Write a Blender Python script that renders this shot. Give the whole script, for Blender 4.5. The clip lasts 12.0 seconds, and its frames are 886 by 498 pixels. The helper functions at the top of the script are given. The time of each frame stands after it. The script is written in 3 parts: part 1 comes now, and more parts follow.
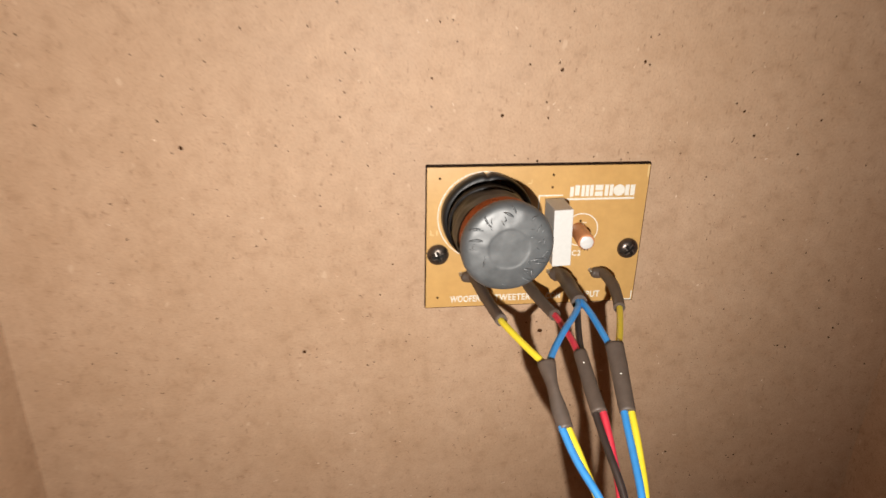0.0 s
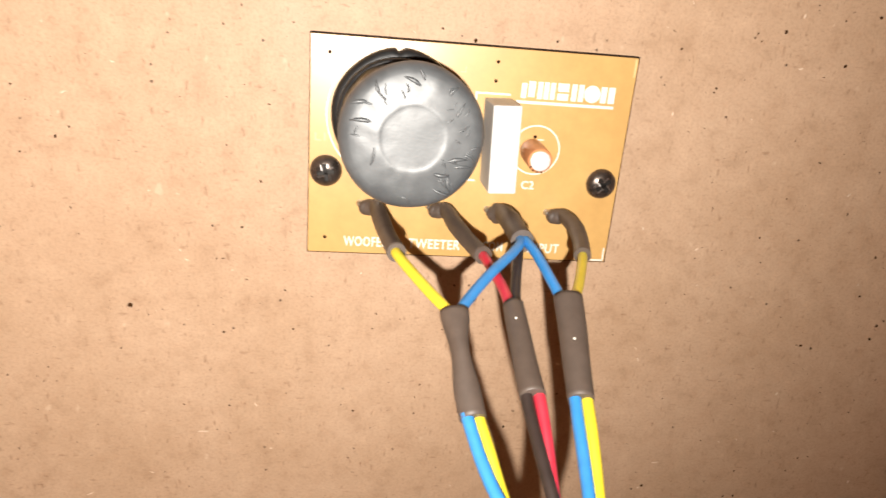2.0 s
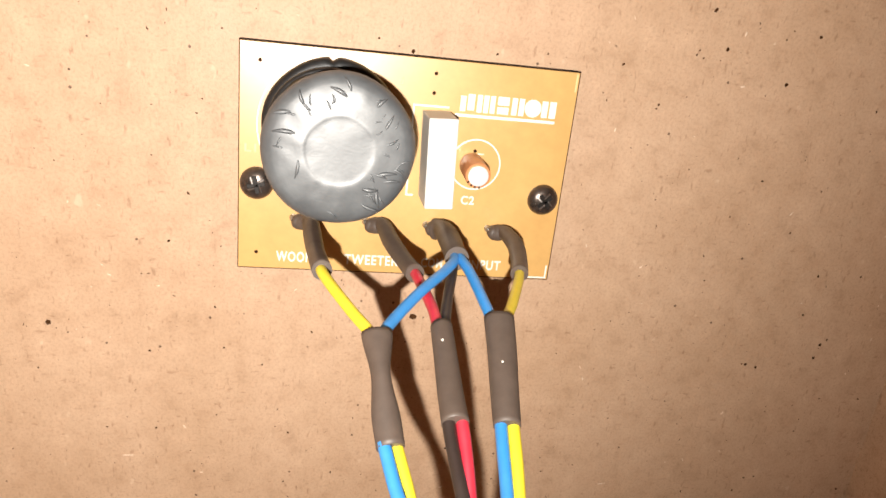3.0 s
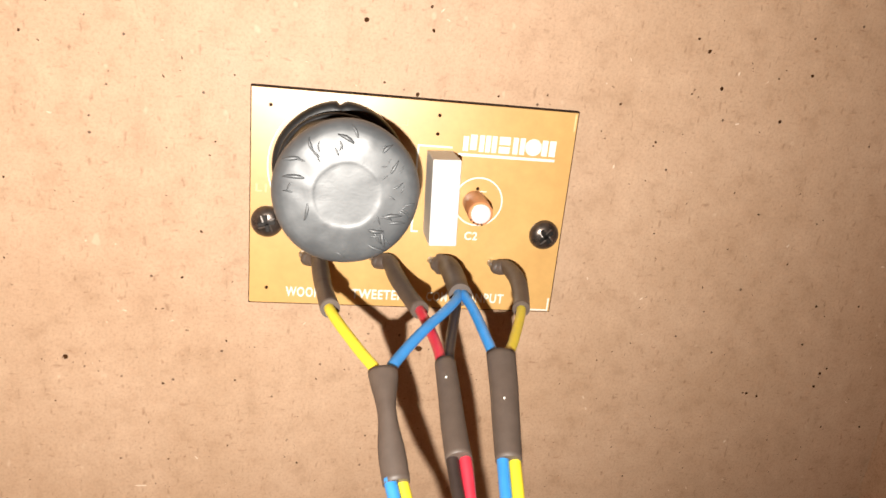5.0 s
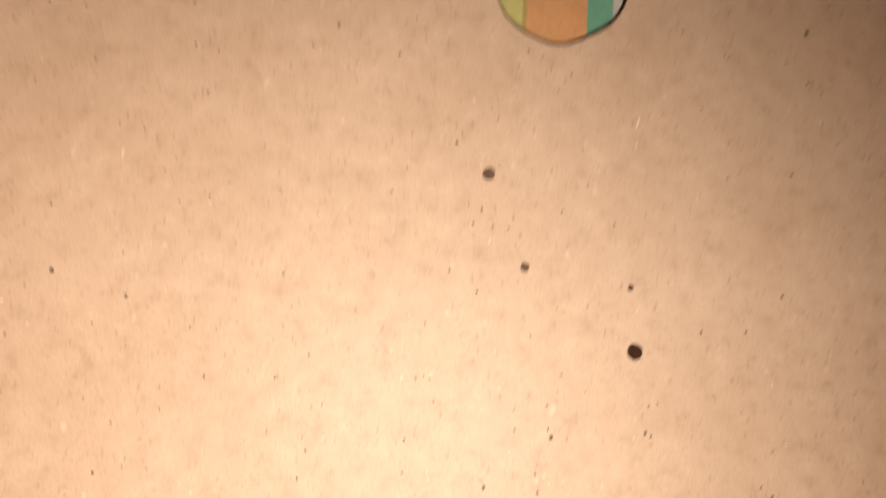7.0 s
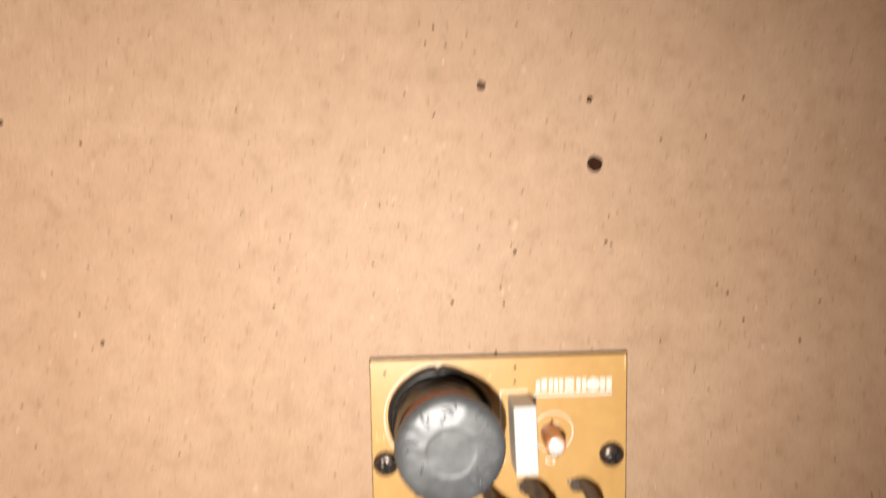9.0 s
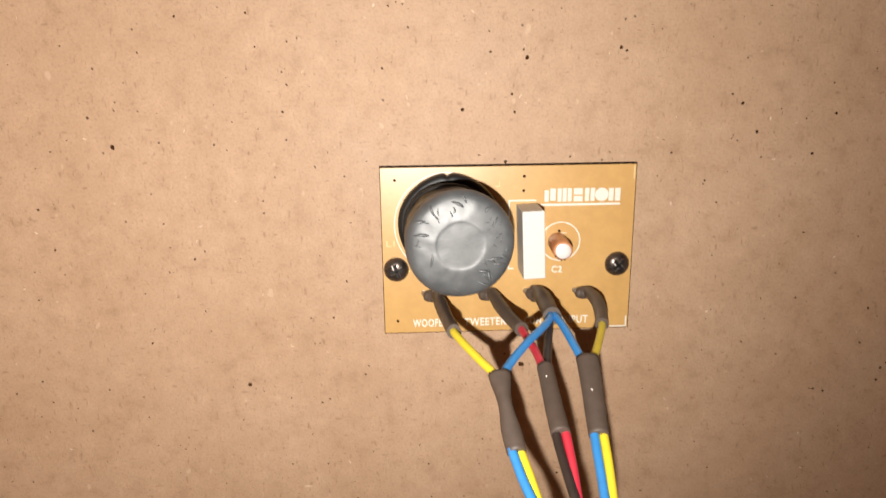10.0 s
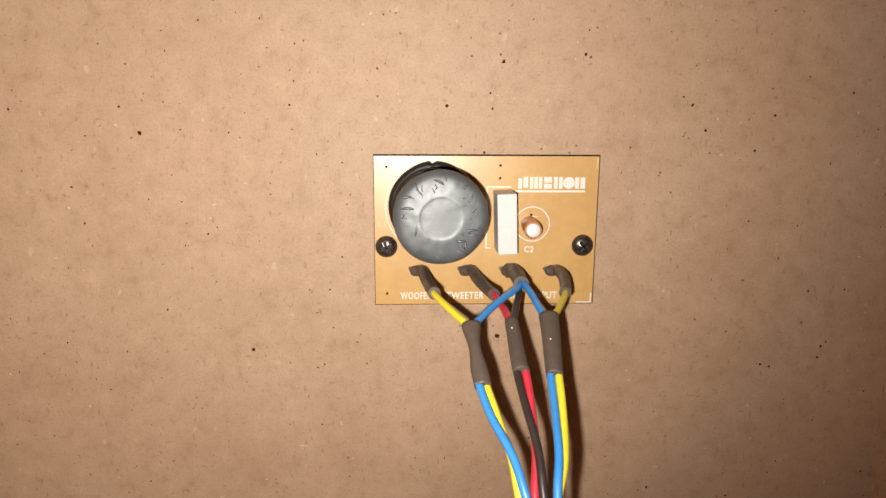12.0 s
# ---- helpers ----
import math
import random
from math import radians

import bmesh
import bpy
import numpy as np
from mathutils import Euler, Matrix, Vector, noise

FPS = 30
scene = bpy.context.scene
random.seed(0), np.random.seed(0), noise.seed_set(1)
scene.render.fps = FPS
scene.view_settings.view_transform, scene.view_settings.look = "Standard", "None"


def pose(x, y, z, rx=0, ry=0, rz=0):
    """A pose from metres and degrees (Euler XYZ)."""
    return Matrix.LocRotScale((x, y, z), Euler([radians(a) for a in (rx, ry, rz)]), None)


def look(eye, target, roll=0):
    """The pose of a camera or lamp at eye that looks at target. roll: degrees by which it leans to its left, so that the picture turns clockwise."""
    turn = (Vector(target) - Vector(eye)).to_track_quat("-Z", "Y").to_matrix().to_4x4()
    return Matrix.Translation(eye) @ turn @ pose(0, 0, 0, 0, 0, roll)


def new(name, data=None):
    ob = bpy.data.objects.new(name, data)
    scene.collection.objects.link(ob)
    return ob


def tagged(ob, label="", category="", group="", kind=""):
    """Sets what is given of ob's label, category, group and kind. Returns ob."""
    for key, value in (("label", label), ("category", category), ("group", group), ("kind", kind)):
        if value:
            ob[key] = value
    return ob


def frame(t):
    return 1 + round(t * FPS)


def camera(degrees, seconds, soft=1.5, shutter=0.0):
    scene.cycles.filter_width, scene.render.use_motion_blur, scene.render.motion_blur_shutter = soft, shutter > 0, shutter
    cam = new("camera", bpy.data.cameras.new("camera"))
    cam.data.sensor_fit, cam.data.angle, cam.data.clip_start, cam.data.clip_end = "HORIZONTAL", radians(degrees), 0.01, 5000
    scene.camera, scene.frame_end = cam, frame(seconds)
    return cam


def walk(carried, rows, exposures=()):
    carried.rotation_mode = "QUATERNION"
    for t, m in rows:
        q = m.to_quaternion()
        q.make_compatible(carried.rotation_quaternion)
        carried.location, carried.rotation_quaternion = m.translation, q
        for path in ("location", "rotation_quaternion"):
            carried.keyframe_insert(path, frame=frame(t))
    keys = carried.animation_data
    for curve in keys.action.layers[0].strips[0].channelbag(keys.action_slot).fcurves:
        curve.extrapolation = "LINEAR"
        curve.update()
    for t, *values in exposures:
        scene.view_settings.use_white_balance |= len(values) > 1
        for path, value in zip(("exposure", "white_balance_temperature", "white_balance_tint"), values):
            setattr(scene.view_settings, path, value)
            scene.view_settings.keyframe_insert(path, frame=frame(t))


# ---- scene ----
cam = camera(65.9, 12.0, shutter=0.5)
PATH = [
    (0, (-0.0713, -0.2537, 0.1050), (0.0253, 0.4743, -0.2121), 1.20),
    (0.5, (-0.0593, -0.2167, 0.0777), (0.0523, 0.5132, -0.2302), 2.29),
    (1, (-0.0486, -0.2026, 0.0535), (0.0199, 0.5459, -0.2204), 1.50),
    (1.5, (-0.0412, -0.1939, 0.0447), (0.0463, 0.5514, -0.2327), 3.99),
    (2, (-0.0328, -0.1913, 0.0413), (0.0756, 0.5518, -0.2347), 5.04),
    (2.5, (-0.0245, -0.1867, 0.0388), (0.1109, 0.5549, -0.2290), 6.22),
    (3, (-0.0230, -0.1863, 0.0414), (0.1199, 0.5566, -0.2188), 6.35),
    (4.8, (-0.0219, -0.1880, 0.0492), (0.1121, 0.5614, -0.1965), 5.52),
    (5, (-0.0234, -0.1905, 0.0474), (0.1101, 0.5612, -0.1917), 5.77),
    (5.5, (-0.0260, -0.1927, 0.0466), (0.1059, 0.5590, -0.1935), 6.02),
    (6, (-0.0315, -0.1972, 0.0508), (0.0973, 0.5655, -0.1530), 5.39),
    (6.5, (-0.0356, -0.2024, 0.0696), (0.0755, 0.5738, -0.0891), 3.94),
    (6.7, (-0.0449, -0.2019, 0.0782), (0.0680, 0.5845, -0.0159), 3.54),
    (6.8, (-0.0478, -0.2066, 0.0898), (0.0552, 0.5858, 0.0521), 2.78),
    (6.9, (-0.0506, -0.2203, 0.0921), (0.0260, 0.5740, 0.1491), 2.98),
    (7, (-0.0453, -0.2325, 0.0968), (-0.0059, 0.5597, 0.2008), 3.23),
    (7.1, (-0.0449, -0.2360, 0.0955), (-0.0038, 0.5503, 0.2373), 3.16),
    (7.2, (-0.0452, -0.2365, 0.0967), (-0.0011, 0.5465, 0.2548), 2.83),
    (7.6, (-0.0445, -0.2375, 0.0985), (0.0000, 0.5376, 0.2870), 2.40),
    (8.3, (-0.0330, -0.2430, 0.1090), (-0.0100, 0.5350, 0.2760), 0.80),
    (8.8, (-0.0168, -0.2451, 0.1128), (-0.0155, 0.5549, 0.1222), -0.93),
    (8.9, (-0.0215, -0.2400, 0.0964), (-0.0048, 0.5592, 0.0638), -1.35),
    (9, (-0.0318, -0.2340, 0.0892), (0.0120, 0.5614, 0.0158), -0.91),
    (9.5, (-0.0355, -0.2353, 0.0730), (0.0033, 0.5501, -0.0739), -0.40),
    (10, (-0.0337, -0.2381, 0.0619), (0.0004, 0.5353, -0.1398), -0.65),
    (10.5, (-0.0289, -0.2478, 0.0541), (0.0219, 0.5233, -0.1527), 0.11),
    (11, (-0.0305, -0.2674, 0.0452), (0.0076, 0.5105, -0.1376), 0.31),
    (11.5, (-0.0308, -0.2723, 0.0487), (0.0060, 0.5073, -0.1271), 0.37),
    (12, (-0.0296, -0.2731, 0.0508), (0.0060, 0.5080, -0.1183), 0.37),
]
walk(cam, [(t, look(eye, target, roll)) for t, eye, target, roll in PATH],
     exposures=[(0.0, -0.08), (0.5, 0.12), (1.0, 0.35), (1.5, 0.5), (2.5, 0.56), (3.0, 0.58), (5.0, 0.55), (6.0, 0.48), (7.2, 0.56), (9.0, 0.26), (9.5, 0.12), (10.5, 0.08), (12.0, -0.06)])

# ---- light: the hand-held white light beside the camera, inside a wooden box closed by an added front ----
world = bpy.data.worlds.new("world")
world.use_nodes = True
world.node_tree.nodes["Background"].inputs["Color"].default_value = (0.02, 0.018, 0.016, 1)
world.node_tree.nodes["Background"].inputs["Strength"].default_value = 0.2
scene.world = world

flash_data = bpy.data.lights.new("flash_lamp", "SPOT")
flash_data.energy = 4.35
flash_data.spot_size, flash_data.spot_blend = radians(138), 1.0
flash_data.color = (1.0, 0.945, 0.87)
flash_data.shadow_soft_size = 0.0022
flash = new("flash_lamp", flash_data)
flash.matrix_world = look((-0.037, -0.262, 0.039), (-0.094, 0.0, 0.043))


# ---- materials ----
def mat(name, color, rough=0.5, metal=0.0, spec=0.5):
    m = bpy.data.materials.new(name)
    m.use_nodes = True
    b = m.node_tree.nodes["Principled BSDF"]
    b.inputs["Base Color"].default_value = (*color, 1)
    b.inputs["Roughness"].default_value = rough
    b.inputs["Metallic"].default_value = metal
    b.inputs["Specular IOR Level"].default_value = spec
    return m, m.node_tree.nodes, m.node_tree.links, b


def coords(nodes, links, scale=(1, 1, 1)):
    tc = nodes.new("ShaderNodeTexCoord")
    mp = nodes.new("ShaderNodeMapping")
    mp.inputs["Scale"].default_value = scale
    links.new(tc.outputs["Object"], mp.inputs["Vector"])
    return mp.outputs["Vector"]


def noise_node(nodes, links, vec, scale, detail=4, rough=0.6):
    n = nodes.new("ShaderNodeTexNoise")
    n.inputs["Scale"].default_value = scale
    n.inputs["Detail"].default_value = detail
    n.inputs["Roughness"].default_value = rough
    links.new(vec, n.inputs["Vector"])
    return n.outputs["Fac"]


def ramp(nodes, links, fac, stops):
    r = nodes.new("ShaderNodeValToRGB")
    while len(r.color_ramp.elements) < len(stops):
        r.color_ramp.elements.new(0.5)
    for e, (p, c) in zip(r.color_ramp.elements, stops):
        e.position, e.color = p, (*c, 1)
    links.new(fac, r.inputs["Fac"])
    return r.outputs["Color"]


def mix(nodes, links, fac, a, b, mode="MIX"):
    m = nodes.new("ShaderNodeMix")
    m.data_type, m.blend_type = "RGBA", mode
    for socket, value in ((m.inputs[0], fac), (m.inputs[6], a), (m.inputs[7], b)):
        if isinstance(value, (int, float)):
            socket.default_value = value
        elif isinstance(value, tuple):
            socket.default_value = (*value, 1)
        else:
            links.new(value, socket)
    return m.outputs[2]


def bump(nodes, links, height, bsdf, strength, distance):
    b = nodes.new("ShaderNodeBump")
    b.inputs["Strength"].default_value = strength
    b.inputs["Distance"].default_value = distance
    links.new(height, b.inputs["Height"])
    links.new(b.outputs["Normal"], bsdf.inputs["Normal"])


def fibreboard():
    """Raw medium-density fibreboard: short fibres, faint cloudy patches, pale and dark flecks."""
    m, nodes, links, b = mat("fibreboard", (0.5, 0.33, 0.21), 0.62, 0, 0.35)
    vec = coords(nodes, links)
    cloud = noise_node(nodes, links, vec, 22, 3)
    col = ramp(nodes, links, cloud, [(0.3, (0.442, 0.289, 0.183)), (0.7, (0.49, 0.329, 0.217))])
    patch = noise_node(nodes, links, vec, 130, 5, 0.65)
    pcol = ramp(nodes, links, patch, [(0.30, (0.80, 0.76, 0.72)), (0.46, (0.98, 0.97, 0.96)), (0.54, (1.0, 1.0, 1.0)), (0.72, (1.13, 1.14, 1.15))])
    col = mix(nodes, links, 0.75, col, pcol, "MULTIPLY")
    grain = noise_node(nodes, links, vec, 1150, 3, 0.8)
    gcol = ramp(nodes, links, grain, [(0.3, (0.78, 0.74, 0.7)), (0.5, (1.0, 1.0, 1.0)), (0.75, (1.1, 1.09, 1.08))])
    col = mix(nodes, links, 0.8, col, gcol, "MULTIPLY")
    # short fibres lying in two directions
    for scale, turn in (((700, 700, 240), 0.5), ((260, 700, 700), 0.3), ((620, 700, 230), -0.6)):
        tc = nodes.new("ShaderNodeTexCoord")
        mp = nodes.new("ShaderNodeMapping")
        mp.inputs["Scale"].default_value = scale
        mp.inputs["Rotation"].default_value = (0, turn, 0)
        links.new(tc.outputs["Object"], mp.inputs["Vector"])
        f = noise_node(nodes, links, mp.outputs["Vector"], 1.0, 2, 0.5)
        dark = ramp(nodes, links, f, [(0.27, (0.5, 0.4, 0.33)), (0.35, (1, 1, 1))])
        col = mix(nodes, links, 0.45, col, dark, "MULTIPLY")
    # tiny specks
    v = nodes.new("ShaderNodeTexVoronoi")
    v.inputs["Scale"].default_value = 210
    links.new(vec, v.inputs["Vector"])
    sparse = nodes.new("ShaderNodeMath")
    sparse.operation = "GREATER_THAN"
    sparse.inputs[1].default_value = 0.84
    sep = nodes.new("ShaderNodeSeparateColor")
    links.new(v.outputs["Color"], sep.inputs["Color"])
    links.new(sep.outputs[0], sparse.inputs[0])
    near = nodes.new("ShaderNodeMath")
    near.operation = "LESS_THAN"
    near.inputs[1].default_value = 0.085
    links.new(v.outputs["Distance"], near.inputs[0])
    both = nodes.new("ShaderNodeMath")
    both.operation = "MULTIPLY"
    links.new(sparse.outputs[0], both.inputs[0])
    links.new(near.outputs[0], both.inputs[1])
    col = mix(nodes, links, both.outputs[0], col, (0.13, 0.075, 0.045))
    # pale chips
    pale = noise_node(nodes, links, coords(nodes, links, (1.0, 1.0, 0.7)), 240, 2, 0.4)
    chip = ramp(nodes, links, pale, [(0.70, (0, 0, 0)), (0.76, (0.5, 0.5, 0.5))])
    col = mix(nodes, links, chip, col, (0.60, 0.43, 0.30))
    links.new(col, b.inputs["Base Color"])
    rr = ramp(nodes, links, cloud, [(0.3, (0.5, 0.5, 0.5)), (0.7, (0.68, 0.68, 0.68))])
    links.new(rr, b.inputs["Roughness"])
    bump(nodes, links, mix(nodes, links, 0.5, grain, patch), b, 0.35, 0.0004)
    return m


def phenolic():
    """Yellow-tan paper phenolic laminate with a waxy surface."""
    m, nodes, links, b = mat("phenolic_board", (0.55, 0.33, 0.09), 0.35, 0, 0.8)
    vec = coords(nodes, links)
    a = noise_node(nodes, links, vec, 45, 4)
    col = ramp(nodes, links, a, [(0.3, (0.54, 0.315, 0.105)), (0.7, (0.61, 0.37, 0.132))])
    g = noise_node(nodes, links, coords(nodes, links, (1, 1, 6)), 260, 4, 0.7)
    col = mix(nodes, links, 0.35, col, ramp(nodes, links, g, [(0.3, (0.8, 0.76, 0.7)), (0.7, (1.08, 1.06, 1.05))]), "MULTIPLY")
    links.new(col, b.inputs["Base Color"])
    bump(nodes, links, a, b, 0.06, 0.0004)
    return m


def plain(name, color, rough=0.5, metal=0.0, spec=0.5, spread=0.12, scale=300, relief=0.06, deep=0.0002):
    """A surface of one colour with fine mottling, scuffs in the gloss and slight relief."""
    m, nodes, links, b = mat(name, color, rough, metal, spec)
    vec = coords(nodes, links)
    n = noise_node(nodes, links, vec, scale, 4)
    lo = tuple(c * (1 - spread) for c in color)
    hi = tuple(min(1, c * (1 + spread)) for c in color)
    links.new(ramp(nodes, links, n, [(0.3, lo), (0.7, hi)]), b.inputs["Base Color"])
    k = noise_node(nodes, links, vec, scale * 0.3, 3)
    links.new(ramp(nodes, links, k, [(0.3, (rough * 0.8,) * 3), (0.7, (min(1, rough * 1.2),) * 3)]), b.inputs["Roughness"])
    bump(nodes, links, n, b, relief, deep)
    return m


def tape_grey():
    """Shrunk grey-black vinyl film, pulled tight and creased."""
    m, nodes, links, b = mat("grey_vinyl_film", (0.08, 0.083, 0.086), 0.42, 0, 0.85)
    vec = coords(nodes, links)
    big = noise_node(nodes, links, vec, 90, 3)
    fine = noise_node(nodes, links, coords(nodes, links, (1, 1, 1)), 420, 4, 0.7)
    col = ramp(nodes, links, big, [(0.3, (0.058, 0.062, 0.066)), (0.7, (0.098, 0.104, 0.108))])
    col = mix(nodes, links, 0.5, col, ramp(nodes, links, fine, [(0.35, (0.7, 0.7, 0.7)), (0.65, (1.1, 1.1, 1.1))]), "MULTIPLY")
    links.new(col, b.inputs["Base Color"])
    links.new(ramp(nodes, links, big, [(0.3, (0.41, 0.41, 0.41)), (0.7, (0.50, 0.50, 0.50))]), b.inputs["Roughness"])
    # fine wrinkles: thin ridges where a warped noise crosses its middle
    fold = nodes.new("ShaderNodeMath")
    fold.operation = "PINGPONG"
    fold.inputs[1].default_value = 0.09
    links.new(noise_node(nodes, links, coords(nodes, links, (1, 1.6, 1)), 230, 2, 0.5), fold.inputs[0])
    bump(nodes, links, mix(nodes, links, 0.35, mix(nodes, links, 0.2, big, fine), fold.outputs[0]), b, 0.22, 0.0006)
    return m


def striped_cloth():
    """Woven cloth with wide upright stripes: yellow, orange, green, pale."""
    m, nodes, links, b = mat("striped_cloth", (0.7, 0.4, 0.15), 0.85, 0, 0.2)
    tc = nodes.new("ShaderNodeTexCoord")
    sep = nodes.new("ShaderNodeSeparateXYZ")
    links.new(tc.outputs["Object"], sep.inputs[0])
    span = nodes.new("ShaderNodeMapRange")
    span.inputs["From Min"].default_value, span.inputs["From Max"].default_value = -0.05, 0.05
    links.new(sep.outputs["X"], span.inputs["Value"])
    r = nodes.new("ShaderNodeValToRGB")
    r.color_ramp.interpolation = "CONSTANT"
    stops = [(0.0, (0.76, 0.66, 0.25)), (0.41, (0.64, 0.46, 0.15)), (0.425, (0.85, 0.46, 0.20)), (0.651, (0.24, 0.50, 0.33)), (0.75, (0.72, 0.64, 0.53))]
    while len(r.color_ramp.elements) < len(stops):
        r.color_ramp.elements.new(0.5)
    for e, (p, c) in zip(r.color_ramp.elements, stops):
        e.position, e.color = p, (*c, 1)
    links.new(span.outputs[0], r.inputs["Fac"])
    n = noise_node(nodes, links, tc.outputs["Object"], 500, 3)
    col = mix(nodes, links, 0.5, r.outputs["Color"], ramp(nodes, links, n, [(0.3, (0.8, 0.8, 0.8)), (0.7, (1.1, 1.1, 1.1))]), "MULTIPLY")
    links.new(col, b.inputs["Base Color"])
    bump(nodes, links, n, b, 0.3, 0.0003)
    return m


FIBRE = fibreboard()
BOARD = phenolic()
# brown cut edge, darkened to stand for the shadow line along the board
EDGE = plain("shaded_cut_edge", (0.022, 0.011, 0.006), 0.9, spec=0.15)
INK = plain("white_ink", (0.74, 0.71, 0.63), 0.55, spread=0.06, scale=900)
FADED = plain("faded_ink", (0.68, 0.50, 0.24), 0.6, spread=0.08, scale=900)
FILM = tape_grey()
BLACK = plain("black_tape", (0.012, 0.0115, 0.0115), 0.4, 0, 0.4, 0.3, 260, 0.35, 0.0005)
COPPER = plain("enamelled_copper", (0.42, 0.13, 0.045), 0.3, 0.75, 0.5, 0.2)
CEMENT = plain("white_cement", (0.62, 0.61, 0.585), 0.6, spread=0.04, scale=700, relief=0.15)
ORANGE = plain("orange_sleeve", (0.58, 0.25, 0.11), 0.35, spread=0.12, scale=400)
TIN = plain("can_top", (0.80, 0.79, 0.77), 0.33, 0.25)
STEEL = plain("blackened_steel", (0.11, 0.086, 0.072), 0.3, 0.75, 0.7, 0.45, 420, 0.35, 0.0003)
WORN_GLINT = plain("worn_glint_steel", (0.32, 0.29, 0.27), 0.32, 0.85, 0.6, 0.3, 700)
RECESS_SHADE = plain("screw_recess_shade", (0.02, 0.017, 0.015), 0.5, 0.6)
SHRINK = plain("heat_shrink", (0.086, 0.063, 0.050), 0.52, 0, 0.5, 0.12, 350, 0.12, 0.0003)
YELLOW = plain("yellow_insulation", (0.72, 0.575, 0.03), 0.42, spec=0.9, spread=0.05)
BLUE = plain("blue_insulation", (0.032, 0.23, 0.57), 0.42, spec=0.9, spread=0.08)
RED = plain("red_insulation", (0.50, 0.024, 0.045), 0.42, spec=0.9, spread=0.08)
DARK = plain("black_insulation", (0.03, 0.02, 0.017), 0.4, spread=0.2)
SOLDER = plain("solder", (0.5, 0.49, 0.47), 0.3, 0.9)
FLECK = plain("dark_fleck", (0.05, 0.022, 0.009), 0.9, spec=0.05, spread=0.5, scale=200)
DARK_BROWN = plain("dark_brown", (0.032, 0.012, 0.005), 0.8, spec=0.1, spread=0.4, scale=500)
GLUE_PALE = plain("worn_glue", (0.095, 0.05, 0.03), 0.7, spec=0.2, spread=0.4, scale=700)
PALE = plain("pale_fibre", (0.66, 0.50, 0.37), 0.7, spec=0.3, scale=500)
CLOTH = striped_cloth()


# ---- mesh helpers ----
def mesh_of(name, bm, material, smooth=False):
    bmesh.ops.recalc_face_normals(bm, faces=bm.faces)
    me = bpy.data.meshes.new(name)
    bm.to_mesh(me)
    bm.free()
    me.materials.append(material)
    if smooth:
        for p in me.polygons:
            p.use_smooth = len(p.vertices) == 4
    return me


def part(name, bm, material, parent=None, label="", smooth=False):
    ob = new(name, mesh_of(name, bm, material, smooth))
    ob.parent = parent
    if label:
        tagged(ob, label)
    return ob


def thing(name, label, category, group="", kind=""):
    return tagged(new(name), label, category, group, kind)


def box(x0, y0, z0, x1, y1, z1, bevel=0.0, segments=2):
    bm = bmesh.new()
    bmesh.ops.create_cube(bm, size=1.0)
    for v in bm.verts:
        v.co = Vector((x0 + (v.co.x + 0.5) * (x1 - x0), y0 + (v.co.y + 0.5) * (y1 - y0), z0 + (v.co.z + 0.5) * (z1 - z0)))
    if bevel:
        bmesh.ops.bevel(bm, geom=list(bm.edges), offset=bevel, segments=segments, profile=0.6, affect="EDGES")
    return bm


def lathe(profile, n=48, wobble=None):
    """A turned body about local z, from (radius, height) pairs; wobble(angle, r, h) moves a vertex."""
    bm = bmesh.new()
    rings = []
    for r, h in profile:
        ring = []
        for k in range(n):
            a = 2 * math.pi * k / n
            rr, hh = wobble(a, r, h) if wobble else (r, h)
            ring.append(bm.verts.new((rr * math.cos(a), rr * math.sin(a), hh)))
        rings.append(ring)
    for a, b in zip(rings, rings[1:]):
        for k in range(n):
            bm.faces.new((a[k], a[(k + 1) % n], b[(k + 1) % n], b[k]))
    bm.faces.new(list(reversed(rings[0])))
    bm.faces.new(rings[-1])
    return bm


def spline(points, steps=10):
    """Catmull-Rom points through the given ones."""
    p = [Vector(q) for q in points]
    p = [2 * p[0] - p[1]] + p + [2 * p[-1] - p[-2]]
    out = []
    for i in range(1, len(p) - 2):
        for s in range(steps):
            t = s / steps
            out.append(0.5 * (2 * p[i] + (p[i + 1] - p[i - 1]) * t + (2 * p[i - 1] - 5 * p[i] + 4 * p[i + 1] - p[i + 2]) * t * t
                              + (3 * p[i] - p[i - 1] - 3 * p[i + 1] + p[i + 2]) * t ** 3))
    return out + [p[-2]]


def tube(path, radius, n=14, squash=None):
    """A round tube along a path. radius: a number, or a function of 0..1. squash: flattening function giving (width, depth) factors."""
    bm = bmesh.new()
    rings = []
    side = Vector((1, 0, 0))
    for i, c in enumerate(path):
        ahead = (path[min(i + 1, len(path) - 1)] - path[max(i - 1, 0)]).normalized()
        side = (side - ahead * side.dot(ahead)).normalized()
        other = ahead.cross(side)
        f = i / (len(path) - 1)
        r = radius(f) if callable(radius) else radius
        w, d = squash(f) if squash else (1, 1)
        rings.append([bm.verts.new(c + side * (r * w * math.cos(2 * math.pi * k / n)) + other * (r * d * math.sin(2 * math.pi * k / n))) for k in range(n)])
    for a, b in zip(rings, rings[1:]):
        for k in range(n):
            bm.faces.new((a[k], a[(k + 1) % n], b[(k + 1) % n], b[k]))
    bm.faces.new(list(reversed(rings[0])))
    bm.faces.new(rings[-1])
    return bm


